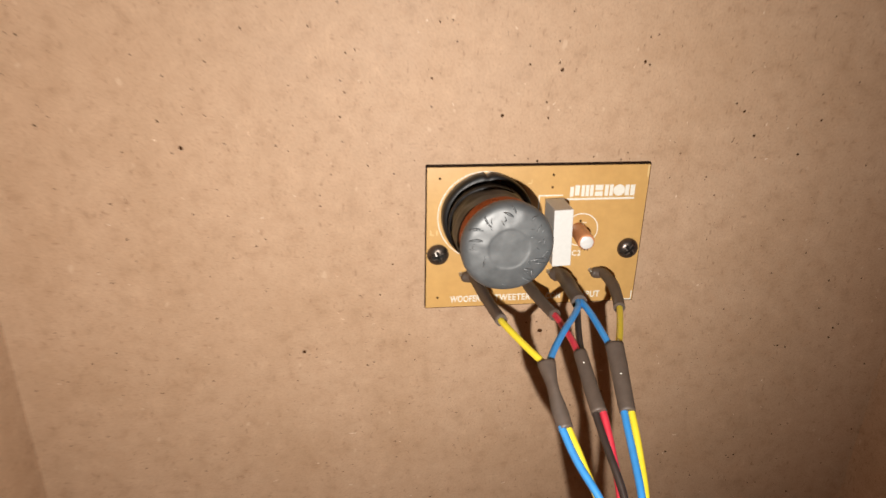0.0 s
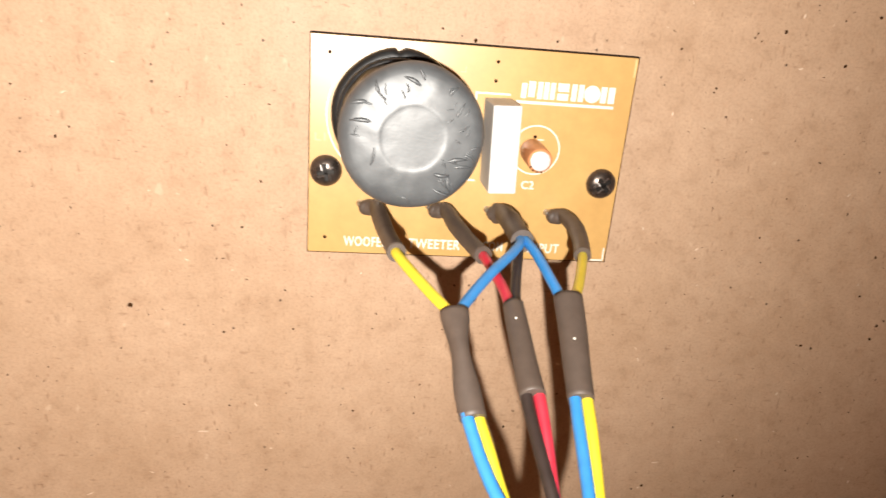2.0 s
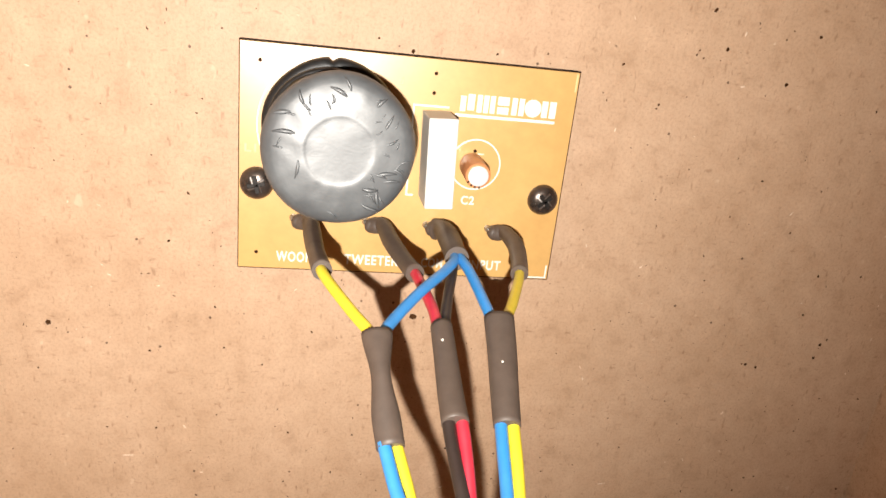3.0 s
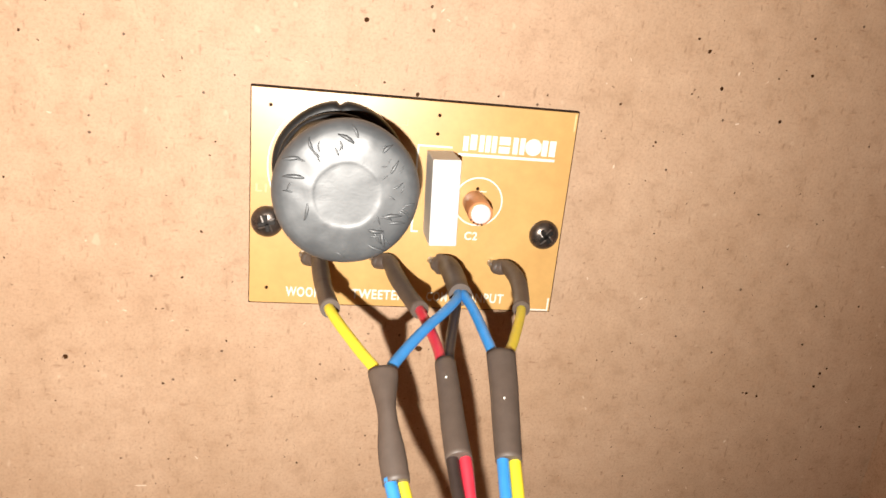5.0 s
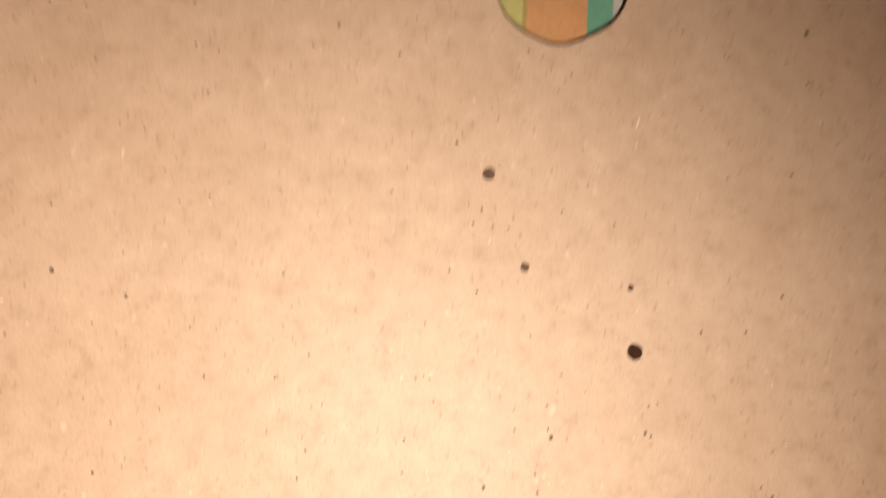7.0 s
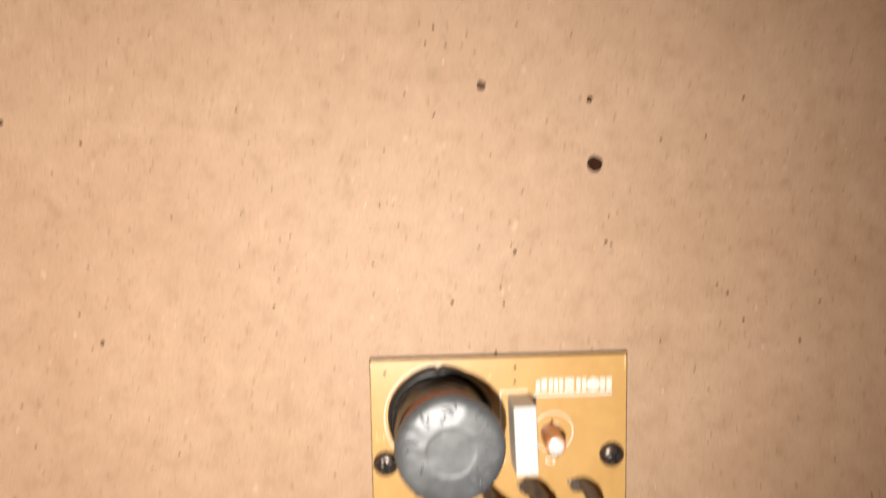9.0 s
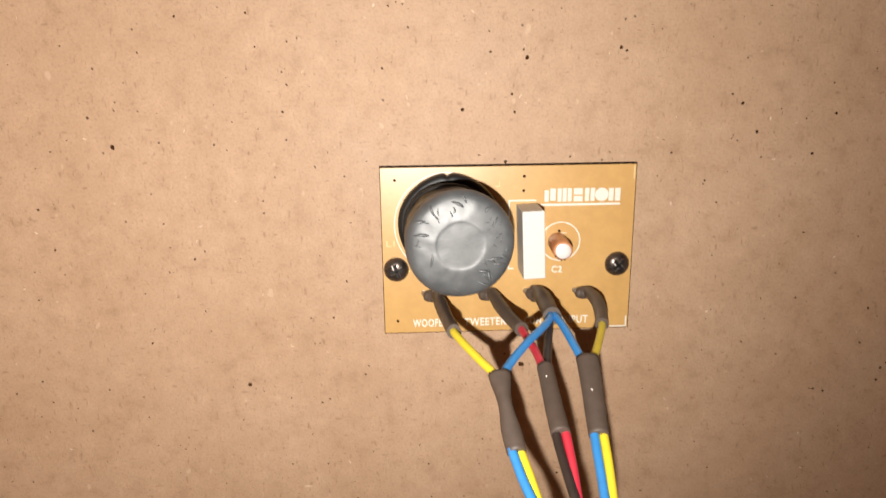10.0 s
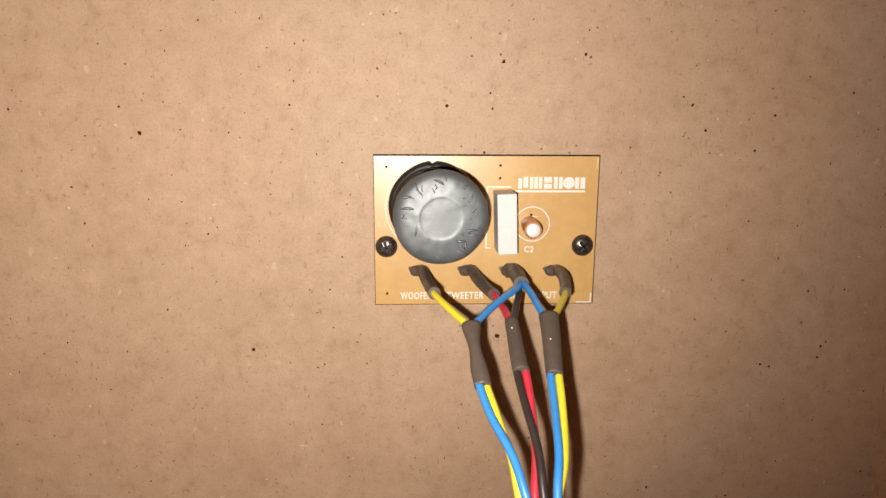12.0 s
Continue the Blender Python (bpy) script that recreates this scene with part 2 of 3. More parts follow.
def ring_flat(cx, cz, r, width, lift, n=56, start=0.0, sweep=2 * math.pi):
    """A flat printed ring, lying on the board's local x-y plane, 0.05 mm thick."""
    bm = bmesh.new()
    closed = abs(sweep - 2 * math.pi) < 1e-6
    rows = []
    for k in range(n + (0 if closed else 1)):
        a = start + sweep * k / n
        c, s = math.cos(a), math.sin(a)
        rows.append([bm.verts.new((cx + q * c, cz + q * s, h)) for q, h in ((r - width / 2, 0.0), (r - width / 2, lift), (r + width / 2, lift), (r + width / 2, 0.0))])
    for k in range(n):
        a, b = rows[k], rows[(k + 1) % len(rows)]
        for j in range(3):
            bm.faces.new((a[j], b[j], b[j + 1], a[j + 1]))
    return bm


def lettering(name, text, size, material, parent, x, y, lift, label="", stretch=1.0):
    """Flat printed words as a mesh, on the parent's local x-y plane."""
    cu = bpy.data.curves.new(name, "FONT")
    cu.body, cu.size, cu.extrude, cu.offset, cu.resolution_u = text, size, 0.00003, size * 0.022, 3
    cu.space_character = 1.12
    tmp = bpy.data.objects.new(name, cu)
    scene.collection.objects.link(tmp)
    me = bpy.data.meshes.new_from_object(tmp.evaluated_get(bpy.context.evaluated_depsgraph_get()))
    bpy.data.objects.remove(tmp)
    me.materials.clear()
    me.materials.append(material)
    ob = new(name, me)
    ob.parent = parent
    wide = max(v.co.x for v in me.vertices)
    ob.matrix_basis = Matrix.LocRotScale((x, y, lift), None, (stretch / wide, 1, 1))
    if label:
        tagged(ob, label)
    return ob


MM = 0.001

# ---- the box ----
BACK_T = 0.003
HOLE_X, HOLE_Z, HOLE_R = 0.004, 0.2305, 0.0255
LEFT, RIGHT, LOW, HIGH, FRONT = -0.212, 0.178, -0.205, 0.345, -0.46


def back_panel():
    """The panel with a ragged round hole sawn through it."""
    bm = bmesh.new()
    rnd = random.Random(5)
    n = 72
    rows = []
    for k in range(n):
        a = 2 * math.pi * k / n
        c, s = math.cos(a), math.sin(a)
        r = HOLE_R + 0.0007 * math.sin(3 * a + 1) + 0.0004 * math.sin(7 * a) + rnd.uniform(-0.00025, 0.00025)
        hx, hz = HOLE_X + r * c, HOLE_Z + r * s
        far = min((RIGHT - HOLE_X) / c if c > 1e-6 else ((LEFT - HOLE_X) / c if c < -1e-6 else 9),
                  (HIGH - HOLE_Z) / s if s > 1e-6 else ((LOW - HOLE_Z) / s if s < -1e-6 else 9))
        ox, oz = HOLE_X + far * c, HOLE_Z + far * s
        rows.append([bm.verts.new(p) for p in ((ox, 0, oz), (hx + c * 0.0004, 0, hz + s * 0.0004), (hx, 0.0004, hz), (hx, BACK_T, hz), (ox, BACK_T, oz))])
    for k in range(n):
        a, b = rows[k], rows[(k + 1) % n]
        for j in range(4):
            bm.faces.new((a[j], b[j], b[j + 1], a[j + 1]))
        bm.faces.new((a[4], b[4], b[0], a[0]))
    # square up the four corners
    for x in (LEFT, RIGHT):
        for z in (LOW, HIGH):
            v = min((r for r in rows), key=lambda q: (q[0].co.x - x) ** 2 + (q[0].co.z - z) ** 2)
            for j in (0, 4):
                v[j].co.x, v[j].co.z = x, z
    return bm


wall_back = tagged(part("wall_back", back_panel(), FIBRE), "raw brown fibreboard panel with a round hole", "wall", kind="structure")
saw = lathe([(HOLE_R + 0.0003, -0.00006), (HOLE_R, -0.0001), (HOLE_R - 0.00035, 0.0004), (HOLE_R - 0.0004, BACK_T)], 72,
            lambda a, r, h: (r + 0.0007 * math.sin(1 - 3 * a) - 0.0004 * math.sin(7 * a) + 0.00025 * noise.noise(Vector((3 * math.cos(a), 3 * math.sin(a), h * 300))), h))
bmesh.ops.delete(saw, geom=[f for f in saw.faces if len(f.verts) > 4], context="FACES_ONLY")
edge = part("sawn_edge", saw, DARK_BROWN, wall_back, "dark brown saw cut", True)
edge.matrix_basis = pose(HOLE_X, 0, HOLE_Z, -90, 0, 0)
T = 0.012
tagged(part("wall_left", box(LEFT - T, FRONT, LOW - T, LEFT, BACK_T, HIGH + T, 0.0004), FIBRE), "raw brown fibreboard side panel", "wall", kind="structure")
tagged(part("wall_right", box(RIGHT, FRONT, LOW - T, RIGHT + T, BACK_T, HIGH + T, 0.0004), FIBRE), "raw brown fibreboard side panel", "wall", kind="structure")
tagged(part("floor", box(LEFT, FRONT, LOW - T, RIGHT, BACK_T, LOW, 0.0004), FIBRE), "raw brown fibreboard bottom panel", "floor", kind="structure")
tagged(part("ceiling", box(LEFT, FRONT, HIGH, RIGHT, BACK_T, HIGH + T, 0.0004), FIBRE), "raw brown fibreboard top panel", "ceiling", kind="structure")
# unseen front, added to close the box; its raw fibreboard bounces fill light
tagged(part("bounce_wall_front", box(LEFT - T, FRONT - T, LOW - T, RIGHT + T, FRONT, HIGH + T, 0.0004), FIBRE), "added front panel behind the camera, raw brown fibreboard that bounces fill light", "wall", kind="structure")


def cloth_sheet():
    bm = bmesh.new()
    nx, nz = 36, 24
    grid = []
    for j in range(nz + 1):
        row = []
        for i in range(nx + 1):
            x, z = -0.06 + 0.12 * i / nx, 0.165 + 0.13 * j / nz
            y = 0.0046 + 0.0006 * math.sin(x * 160 + z * 20) + 0.0004 * math.sin(z * 90)
            row.append(bm.verts.new((x, y, z)))
        grid.append(row)
    for j in range(nz):
        for i in range(nx):
            bm.faces.new((grid[j][i], grid[j][i + 1], grid[j + 1][i + 1], grid[j + 1][i]))
    bmesh.ops.solidify(bm, geom=list(bm.faces), thickness=0.0006)
    return bm


tagged(part("striped_cloth", cloth_sheet(), CLOTH, smooth=True), "yellow, orange and green striped cloth behind the hole", "cloth")

# ---- the circuit board: local x right, y up the board, z out of it; millimetres below ----
BOARD_POSE = Matrix(((1, 0, 0, 0), (0, 0, -1, -0.003), (0, 1, 0, 0), (0, 0, 0, 1)))


def on_board(x, y, h=0.0, turn=0.0):
    return BOARD_POSE @ pose(x * MM, y * MM, h * MM, 0, 0, turn)


def place(x, y, h):
    """World place of a point above the board, from millimetres."""
    return BOARD_POSE @ Vector((x * MM, y * MM, h * MM))


board = tagged(new("circuit_board", mesh_of("circuit_board", box(-0.0448, -0.0308, -0.0029, 0.0448, 0.0298, 0, 0.0001, 1), BOARD)),
               "tan phenolic crossover circuit board with white printing", "circuit board")
board.matrix_basis = BOARD_POSE
# edge strips carry painted shade; the top one is wider for its shadow line
for x0, y0, x1, y1 in ((-0.045, 0.0298, 0.045, 0.0302), (-0.045, -0.0310, 0.045, -0.0308), (-0.045, -0.0308, -0.0448, 0.0298), (0.0448, -0.0308, 0.045, 0.0298)):
    part("cut_edge", box(x0, y0, -0.00285, x1, y1, -0.00008), EDGE, board, "sawn edge darkened for the shadow line round the board")

INK_H = 0.00005


def bar(name, x0, y0, x1, y1, material=INK, parent=board, label=""):
    """A printed bar on the board, corners in millimetres."""
    return part(name, box(x0 * MM, y0 * MM, 0.0, x1 * MM, y1 * MM, INK_H), material, parent, label)


# maker's mark: plain white blocks over a line
logo = bar("logo_mark", 11.4, 15.4, 39.6, 16.2, label="white printed maker's mark of plain blocks")
for x, w, low, high in ((12.6, 1.5, 16.9, 21.0), (14.6, 1.9, 17.3, 21.6), (17.2, 1.4, 16.9, 21.6), (19.0, 1.4, 16.9, 21.6), (20.8, 1.4, 16.9, 21.6), (22.9, 3.2, 16.9, 18.8),
                        (22.9, 3.2, 19.3, 21.6), (26.9, 1.5, 16.9, 21.6), (28.9, 1.5, 16.9, 21.6), (35.4, 1.7, 16.9, 21.4), (37.6, 1.9, 16.9, 21.4)):
    bar("logo_block", x, low, x + w, high, parent=logo)
disc = part("logo_block", lathe([(0.0024, 0.0), (0.0024, INK_H), (0.0012, INK_H)], 28), INK, logo)
disc.matrix_basis = pose(0.0329, 0.0192, 0)

for word, x, wide in (("WOOFER", -34.5, 12.6), ("TWEETER", -15.8, 15.4), ("COM", 6.2, 6.3), ("INPUT", 20.0, 9.9)):
    lettering("printed_word", word, 0.0041, INK, board, x * MM, -28.6 * MM, 0.00005, "white printed word " + word, wide * MM)
lettering("printed_word", "C2", 0.0034, INK, board, 15.7 * MM, -9.0 * MM, 0.00005, "white printed mark C2", 3.9 * MM)
lettering("printed_word", "L1", 0.0030, FADED, board, -43.6 * MM, 1.8 * MM, 0.00005, "faded printed mark L1", 3.2 * MM)

part("printed_ring", ring_flat(0.0187, 0.0025, 0.0070, 0.00042, INK_H), INK, board, "white printed ring round the capacitor")
part("printed_ring", ring_flat(-0.0218, 0.0094, 0.01855, 0.00035, INK_H), INK, board, "white printed ring round the coil")
bar("printed_line", -0.1, 17.3, 9.7, 17.8)
bar("printed_line", -0.1, -7.5, 0.4, 17.3)
bar("printed_line", 0.4, -7.5, 2.0, -7.0)
bar("printed_line", 43.9, 24.6, 44.4, 29.4, FADED)
bar("printed_line", 43.8, -30.6, 44.3, -26.4)
bar("printed_line", 38.0, -30.6, 43.8, -30.1)
bar("printed_line", -4.8, 22.6, -3.2, 22.9, FADED)
bar("printed_line", -3.5, 22.9, -3.2, 24.4, FADED)
bar("printed_line", 19.0, 5.4, 20.8, 5.7)


# a flat dark disc paints the shade inside each drill hole
def drill(x, y, r=0.55):
    bm = lathe([(r * MM, 0.0), (r * MM, 0.00006), (r * 0.75 * MM, 0.00007)], 12)
    ob = part("drill_hole_shade", bm, DARK_BROWN, board, "small dark disc for the shade in a drill hole")
    ob.matrix_basis = pose(x * MM, y * MM, 0)


for x, y in ((5.3, 26.1), (5.2, 21.0), (-39.8, 25.4), (-40.0, -26.2), (18.2, 6.3)):
    drill(x, y, 0.5)

# ---- coil: a spool wrapped in black tape, its end covered with grey film ----
coil = thing("inductor_coil", "large coil wrapped in black tape, grey film over its end", "inductor")
coil.matrix_basis = on_board(-21.0, 9.8)


def flange_wobble(a, r, h):
    notch = 0.0013 * math.exp(-((a - math.radians(92)) / 0.035) ** 2) if r > 0.012 else 0
    return r - notch + 0.00012 * math.sin(5 * a), h


part("flange", lathe([(0.0170, 0), (0.0179, 0.0004), (0.0181, 0.0022), (0.0179, 0.0040), (0.0174, 0.0047), (0.0160, 0.0049), (0.0142, 0.0049)], 120, flange_wobble), BLACK, coil, "black flange with a notch", True)


def wrap_wobble(a, r, h):
    f = noise.noise(Vector((math.cos(a) * 2, math.sin(a) * 2, h * 160)))
    lap = 0.0003 * math.sin(h * 420 + a * 2)
    return r + 0.0006 * f + lap * 0.5, h + 0.0007 * math.sin(a + 0.6)


rows = [(0.0152 + (0.00025 if 8 < k < 15 else 0.0), 0.0021 + 0.0210 * k / 22) for k in range(23)]
part("tape_wrap", lathe([(0.0140, 0.0021)] + rows + [(0.0140, 0.0234)], 84, wrap_wobble), BLACK, coil, "creased black tape wrapped round the winding", True)
fold = [Vector((0.01575 * math.cos(a), 0.01575 * math.sin(a), 0.011 + 0.0022 * math.sin(a * 1.5))) for a in [math.radians(60 + 150 * k / 40) for k in range(41)]]
part("tape_fold", tube(fold, lambda f: 0.0007 * (0.3 + math.sin(math.pi * f)), 8), BLACK, coil, "raised fold in the tape", True)
for k in range(9):
    r, h = 0.0150 + 0.00006 * k, 0.0236 + 0.0009 * k
    loop = [Vector((0.0011 + r * math.cos(2 * math.pi * j / 64), 0.0006 + r * math.sin(2 * math.pi * j / 64), h + 0.0004 * j / 64)) for j in range(65)]
    part("wire_turn", tube(loop, 0.00045, 6), COPPER, coil, "turn of enamelled copper wire" if k == 0 else "", True)
core = part("core", lathe([(0.0140, 0.0228), (0.0147, 0.0233), (0.0147, 0.0325)], 48), COPPER, coil, "copper winding", True)
core.matrix_basis = pose(0.0011, 0.0006, 0)

rnd = random.Random(11)
CREASES = [(rnd.uniform(-1.2, 2.6) if k % 4 else rnd.uniform(0, 6.28), rnd.uniform(0.0088, 0.0142), rnd.uniform(0.00028, 0.00046) if k % 3 == 0 else rnd.uniform(0.00012, 0.00024), rnd.uniform(-0.6, 1.2)) for k in range(44)]


def cap_wobble(a, r, h):
    x, y = r * math.cos(a), r * math.sin(a)
    rim = min(1.0, r / 0.009) ** 2
    up = rim * 0.00012 * noise.noise(Vector((x * 330, y * 330, 1.0))) + 0.00018 * noise.noise(Vector((x * 90, y * 90, 4.0)))
    return r * 0.985 + 0.00012 * math.sin(2 * a + 0.4) + 0.00008 * math.sin(5 * a), h + (up if r < 0.0155 else up * 0.3)


cap_rows = [(0.0150, 0.0266), (0.0163, 0.0267), (0.0168, 0.0273), (0.0170, 0.0283), (0.01695, 0.0293), (0.0166, 0.0302), (0.0161, 0.0309), (0.0153, 0.03145),
            (0.0142, 0.03178), (0.0130, 0.03197), (0.0118, 0.03213), (0.0106, 0.03227), (0.0094, 0.03239), (0.0084, 0.03248), (0.0079, 0.0325), (0.0076, 0.03249),
            (0.0073, 0.03245), (0.0070, 0.03242), (0.0064, 0.03241), (0.0050, 0.0324), (0.0032, 0.0324), (0.0012, 0.0324)]
cap = part("end_film", lathe(cap_rows, 120, cap_wobble), FILM, coil, "tight creased grey film with a sunken round middle", True)
cap.matrix_basis = pose(0.0013, 0.0012, 0.0353) @ pose(0, 0, 0, -2.5, 0.5, 0) @ pose(0, 0, -0.0305)
for a, r, h, turn in CREASES:
    ln = 0.0007 + 4.2 * h * (0.4 + abs(math.sin(a * 7 + r * 900)))
    d = Vector((math.cos(a + turn), math.sin(a + turn), 0))
    c = Vector((r * math.cos(a), r * math.sin(a), 0.03246 - max(0.0, r - 0.0084) * 0.12))
    e = Vector((-d.y, d.x, 0)) * (0.0004 * math.sin(a * 5))
    path = [c + d * (ln * s) + e * s * s + Vector((0, 0, -0.00016 * s * s)) for s in (-1, -0.6, -0.2, 0.2, 0.6, 1)]
    part("crease", tube(path, lambda f, q=h: q * (0.25 + math.sin(math.pi * f)), 8), FILM, cap, "", True)

# ---- white block resistor ----
resistor = thing("cement_resistor", "white ceramic block resistor standing on the board", "resistor")
resistor.matrix_basis = on_board(6.7, 4.8, 0, 2.2)
part("body", box(-0.00375, -0.01175, 0.0006, 0.00375, 0.01175, 0.0143, 0.0004, 3), CEMENT, resistor)
for s in (-1, 1):
    part("lead", tube([Vector((0, s * 0.0085, -0.001)), Vector((0, s * 0.0085, 0.0008))], 0.0004, 8), SOLDER, resistor, "tinned wire lead", True)

# ---- small orange capacitor ----
can = thing("small_capacitor", "small orange capacitor with a pale metal top", "capacitor")
can.matrix_basis = on_board(17.6, 2.4) @ pose(0, 0, 0, 0.5, -3.0, 0)
part("sleeve", lathe([(0.0031, 0.0003), (0.0034, 0.0006), (0.0033, 0.0014), (0.0034, 0.0022), (0.0034, 0.0124), (0.0032, 0.0130), (0.0026, 0.0132)], 36), ORANGE, can, "orange plastic sleeve", True)
part("top", lathe([(0.0027, 0.0130), (0.0027, 0.01335), (0.0024, 0.0135), (0.0010, 0.01355)], 32), TIN, can, "pale metal top", True)
for k in range(4):
    a = math.radians(215 + 22 * k)
    mark = part("sleeve_mark", box(-0.0002, -0.00035, 0, 0.0002, 0.00035, 0.0001), DARK_BROWN, can, "dark printed tick")
    mark.matrix_basis = pose(0.003 * math.cos(a), 0.003 * math.sin(a), 0.0131, 0, 0, math.degrees(a) - 90)
for s in (-1, 1):
    part("lead", tube([Vector((s * 0.0013, 0, -0.001)), Vector((s * 0.0013, 0, 0.0006))], 0.0003, 8), SOLDER, can, "tinned wire lead", True)


# ---- screws ----
def screw(x, y, turn):
    s = thing("screw", "black cross-head screw holding the circuit board", "screw", "board screws")
    s.matrix_basis = on_board(x, y, 0.0, turn)
    part("head", lathe([(0.0042, 0.00005), (0.00445, 0.0004), (0.00435, 0.0010), (0.0039, 0.0018), (0.0031, 0.0024), (0.0020, 0.0028), (0.0009, 0.00295)], 40), STEEL, s, "", True)
    # dark bars on the head paint the shade of the cross recess
    for k in range(2):
        slot = part("cross_slot_shade", box(-0.0024, -0.0006, 0.0, 0.0024, 0.0006, 0.00078, 0.0001, 1), RECESS_SHADE, s, "dark bars for the shade in the cross recess")
        slot.matrix_basis = pose(0, 0, 0.00222, 0, 0, 90 * k)
    # worn slot edges, in a paler steel that also stands for their glints
    for k in range(4):
        lip = part("slot_lip", box(-0.0010, -0.00018, 0.0, 0.0010, 0.00018, 0.00028, 0.00008, 1), WORN_GLINT, s, "worn edge brightened as a glint")
        lip.matrix_basis = pose(0, 0, 0, 0, 0, 90 * k + 8) @ pose(0.0015, 0.00072, 0.0027, 0, 14, 0)
    part("shank", lathe([(0.0018, -0.010), (0.0018, 0.0002)], 16), STEEL, s, "", True)
    return s


screw(-40.1, -6.5, 12)
screw(39.5, -6.2, 38)


# ---- wiring ----
def lead_sleeve(parent, x, y, points, radius, label="brown-black heat-shrink sleeve"):
    """A sleeve that lies across its solder pin and then bends away from the board."""
    path = spline([place(x, y, 1.6), place(x + 1.0, y + 0.2, 2.3)] + points, 8)
    part("sleeve", tube(path, lambda f: radius * (1.04 + 0.04 * math.sin(f * 13)), 16), SHRINK, parent, label, True)
    knob = part("pin", lathe([(0.0018, 0.0), (0.0020, 0.0010), (0.0020, 0.0026), (0.0014, 0.0034), (0.0006, 0.0036)], 18), SHRINK, parent, "covered solder pin", True)
    knob.matrix_basis = on_board(x - 0.3, y, 0.0)
    tip = part("solder", lathe([(0.0011, 0.0), (0.0009, 0.0012), (0.0003, 0.0018)], 12), SOLDER, parent, "bright solder", True)
    tip.matrix_basis = on_board(x - 1.9, y + 0.6, 0.0)


WIRE_R = 0.00123


def twin(parent, centre, colours, names, phase, twist_at, twist_by):
    """Two insulated wires side by side along a centre line, twisting past a point."""
    path = spline(centre, 8)
    n = len(path)
    for k in (0, 1):
        line = []
        for i, c in enumerate(path):
            ahead = (path[min(i + 1, n - 1)] - path[max(i - 1, 0)]).normalized()
            side = (Vector((1, 0, 0)) - ahead * ahead.x).normalized()
            other = ahead.cross(side)
            f = i / (n - 1)
            a = phase + math.pi * k + twist_by * max(0.0, f - twist_at) / (1 - twist_at)
            line.append(c + (side * math.cos(a) + other * math.sin(a)) * (WIRE_R * 1.02))
        part("wire", tube(line, WIRE_R, 14), colours[k], parent, names[k], True)


def shrink_joint(parent, points, wide, thin):
    path = spline(points, 8)
    part("heat_shrink", tube(path, 1.0, 20, lambda f: (wide(f), thin(f))), SHRINK, parent, "grey-black heat-shrink tubing", True)


def wire(parent, points, material, label):
    part("wire", tube(spline(points, 8), WIRE_R, 14), material, parent, label, True)


def at(x, y, z):
    """A point from millimetres."""
    return Vector((x * MM, y * MM, z * MM))


# woofer pair: yellow and blue
woofer = thing("woofer_cable", "yellow and blue twin cable with heat-shrink joint", "cable", "speaker cables")
lead_sleeve(woofer, -28.4, -16.3, [place(-25.6, -15.4, 5), place(-24.9, -15.2, 14), place(-23.8, -14.8, 28), at(-22.1, -45.2, -14.3)], 0.00215)
wire(woofer, [at(-22.7, -41.0, -14.5), at(-22.0, -46.4, -14.3), at(-19.4, -53.0, -15.4), at(-15.6, -60.5, -17.2), at(-12.4, -66.2, -18.7), at(-11.7, -68.6, -20.3)], YELLOW, "yellow insulated wire")
wire(woofer, [at(9.2, -31.0, -13.8), at(9.0, -35.9, -13.9), at(5.6, -42.5, -14.4), at(-0.8, -51.5, -15.7), at(-6.8, -60.5, -17.6), at(-9.8, -66.2, -18.7), at(-10.2, -68.6, -20.3)], BLUE, "blue insulated wire")
c1 = [at(-11.1, -66.2, -18.7), at(-10.6, -72.0, -22.6), at(-9.9, -78.5, -27.0), at(-8.9, -85.2, -31.5)]
shrink_joint(woofer, c1, lambda f: 0.0031 - 0.0010 * math.sin(math.pi * min(1, f * 1.2)) ** 2 - 0.0005 * f, lambda f: 0.0026 - 0.0004 * f)
twin(woofer, [c1[2].lerp(c1[3], 0.9), c1[3], at(-6.2, -95.0, -37.6), at(-2.8, -104.4, -43.6), at(-0.9, -113.0, -51.0), at(1.6, -118.5, -62.0),
              at(6.0, -119.0, -85.0), at(7.0, -114.0, -130.0), at(9.0, -98.0, -180.0), at(13.0, -75.0, -201.0), at(16.0, -50.0, -202.2)],
     (YELLOW, BLUE), ("yellow insulated wire", "blue insulated wire"), -0.45, 0.16, -6.2)

# tweeter pair: red and black
tweeter = thing("tweeter_cable", "red and black twin cable with heat-shrink joint", "cable", "speaker cables")
lead_sleeve(tweeter, -8.6, -16.3, [place(-5.8, -15.5, 4.5), place(-4.6, -16.2, 14), place(-2.6, -16.6, 26), at(-0.6, -39.0, -16.6)], 0.00215)
wire(tweeter, [at(-1.2, -35.0, -16.6), at(-0.4, -40.2, -16.7), at(0.8, -47.0, -17.8), at(1.8, -53.5, -19.0), at(2.2, -60.0, -20.5), at(2.6, -67.0, -23.0)], RED, "red insulated wire")
wire(tweeter, [at(9.4, -31.0, -15.0), at(8.8, -36.0, -16.4), at(6.6, -45.0, -18.8), at(4.6, -54.0, -20.4), at(3.7, -60.0, -21.2), at(3.1, -67.0, -23.8)], DARK, "black insulated wire")
c2 = [at(2.9, -59.2, -20.2), at(2.9, -67.0, -23.2), at(2.8, -74.5, -25.9), at(2.9, -82.2, -28.6)]
shrink_joint(tweeter, c2, lambda f: 0.0023 + 0.0003 * f, lambda f: 0.0024)
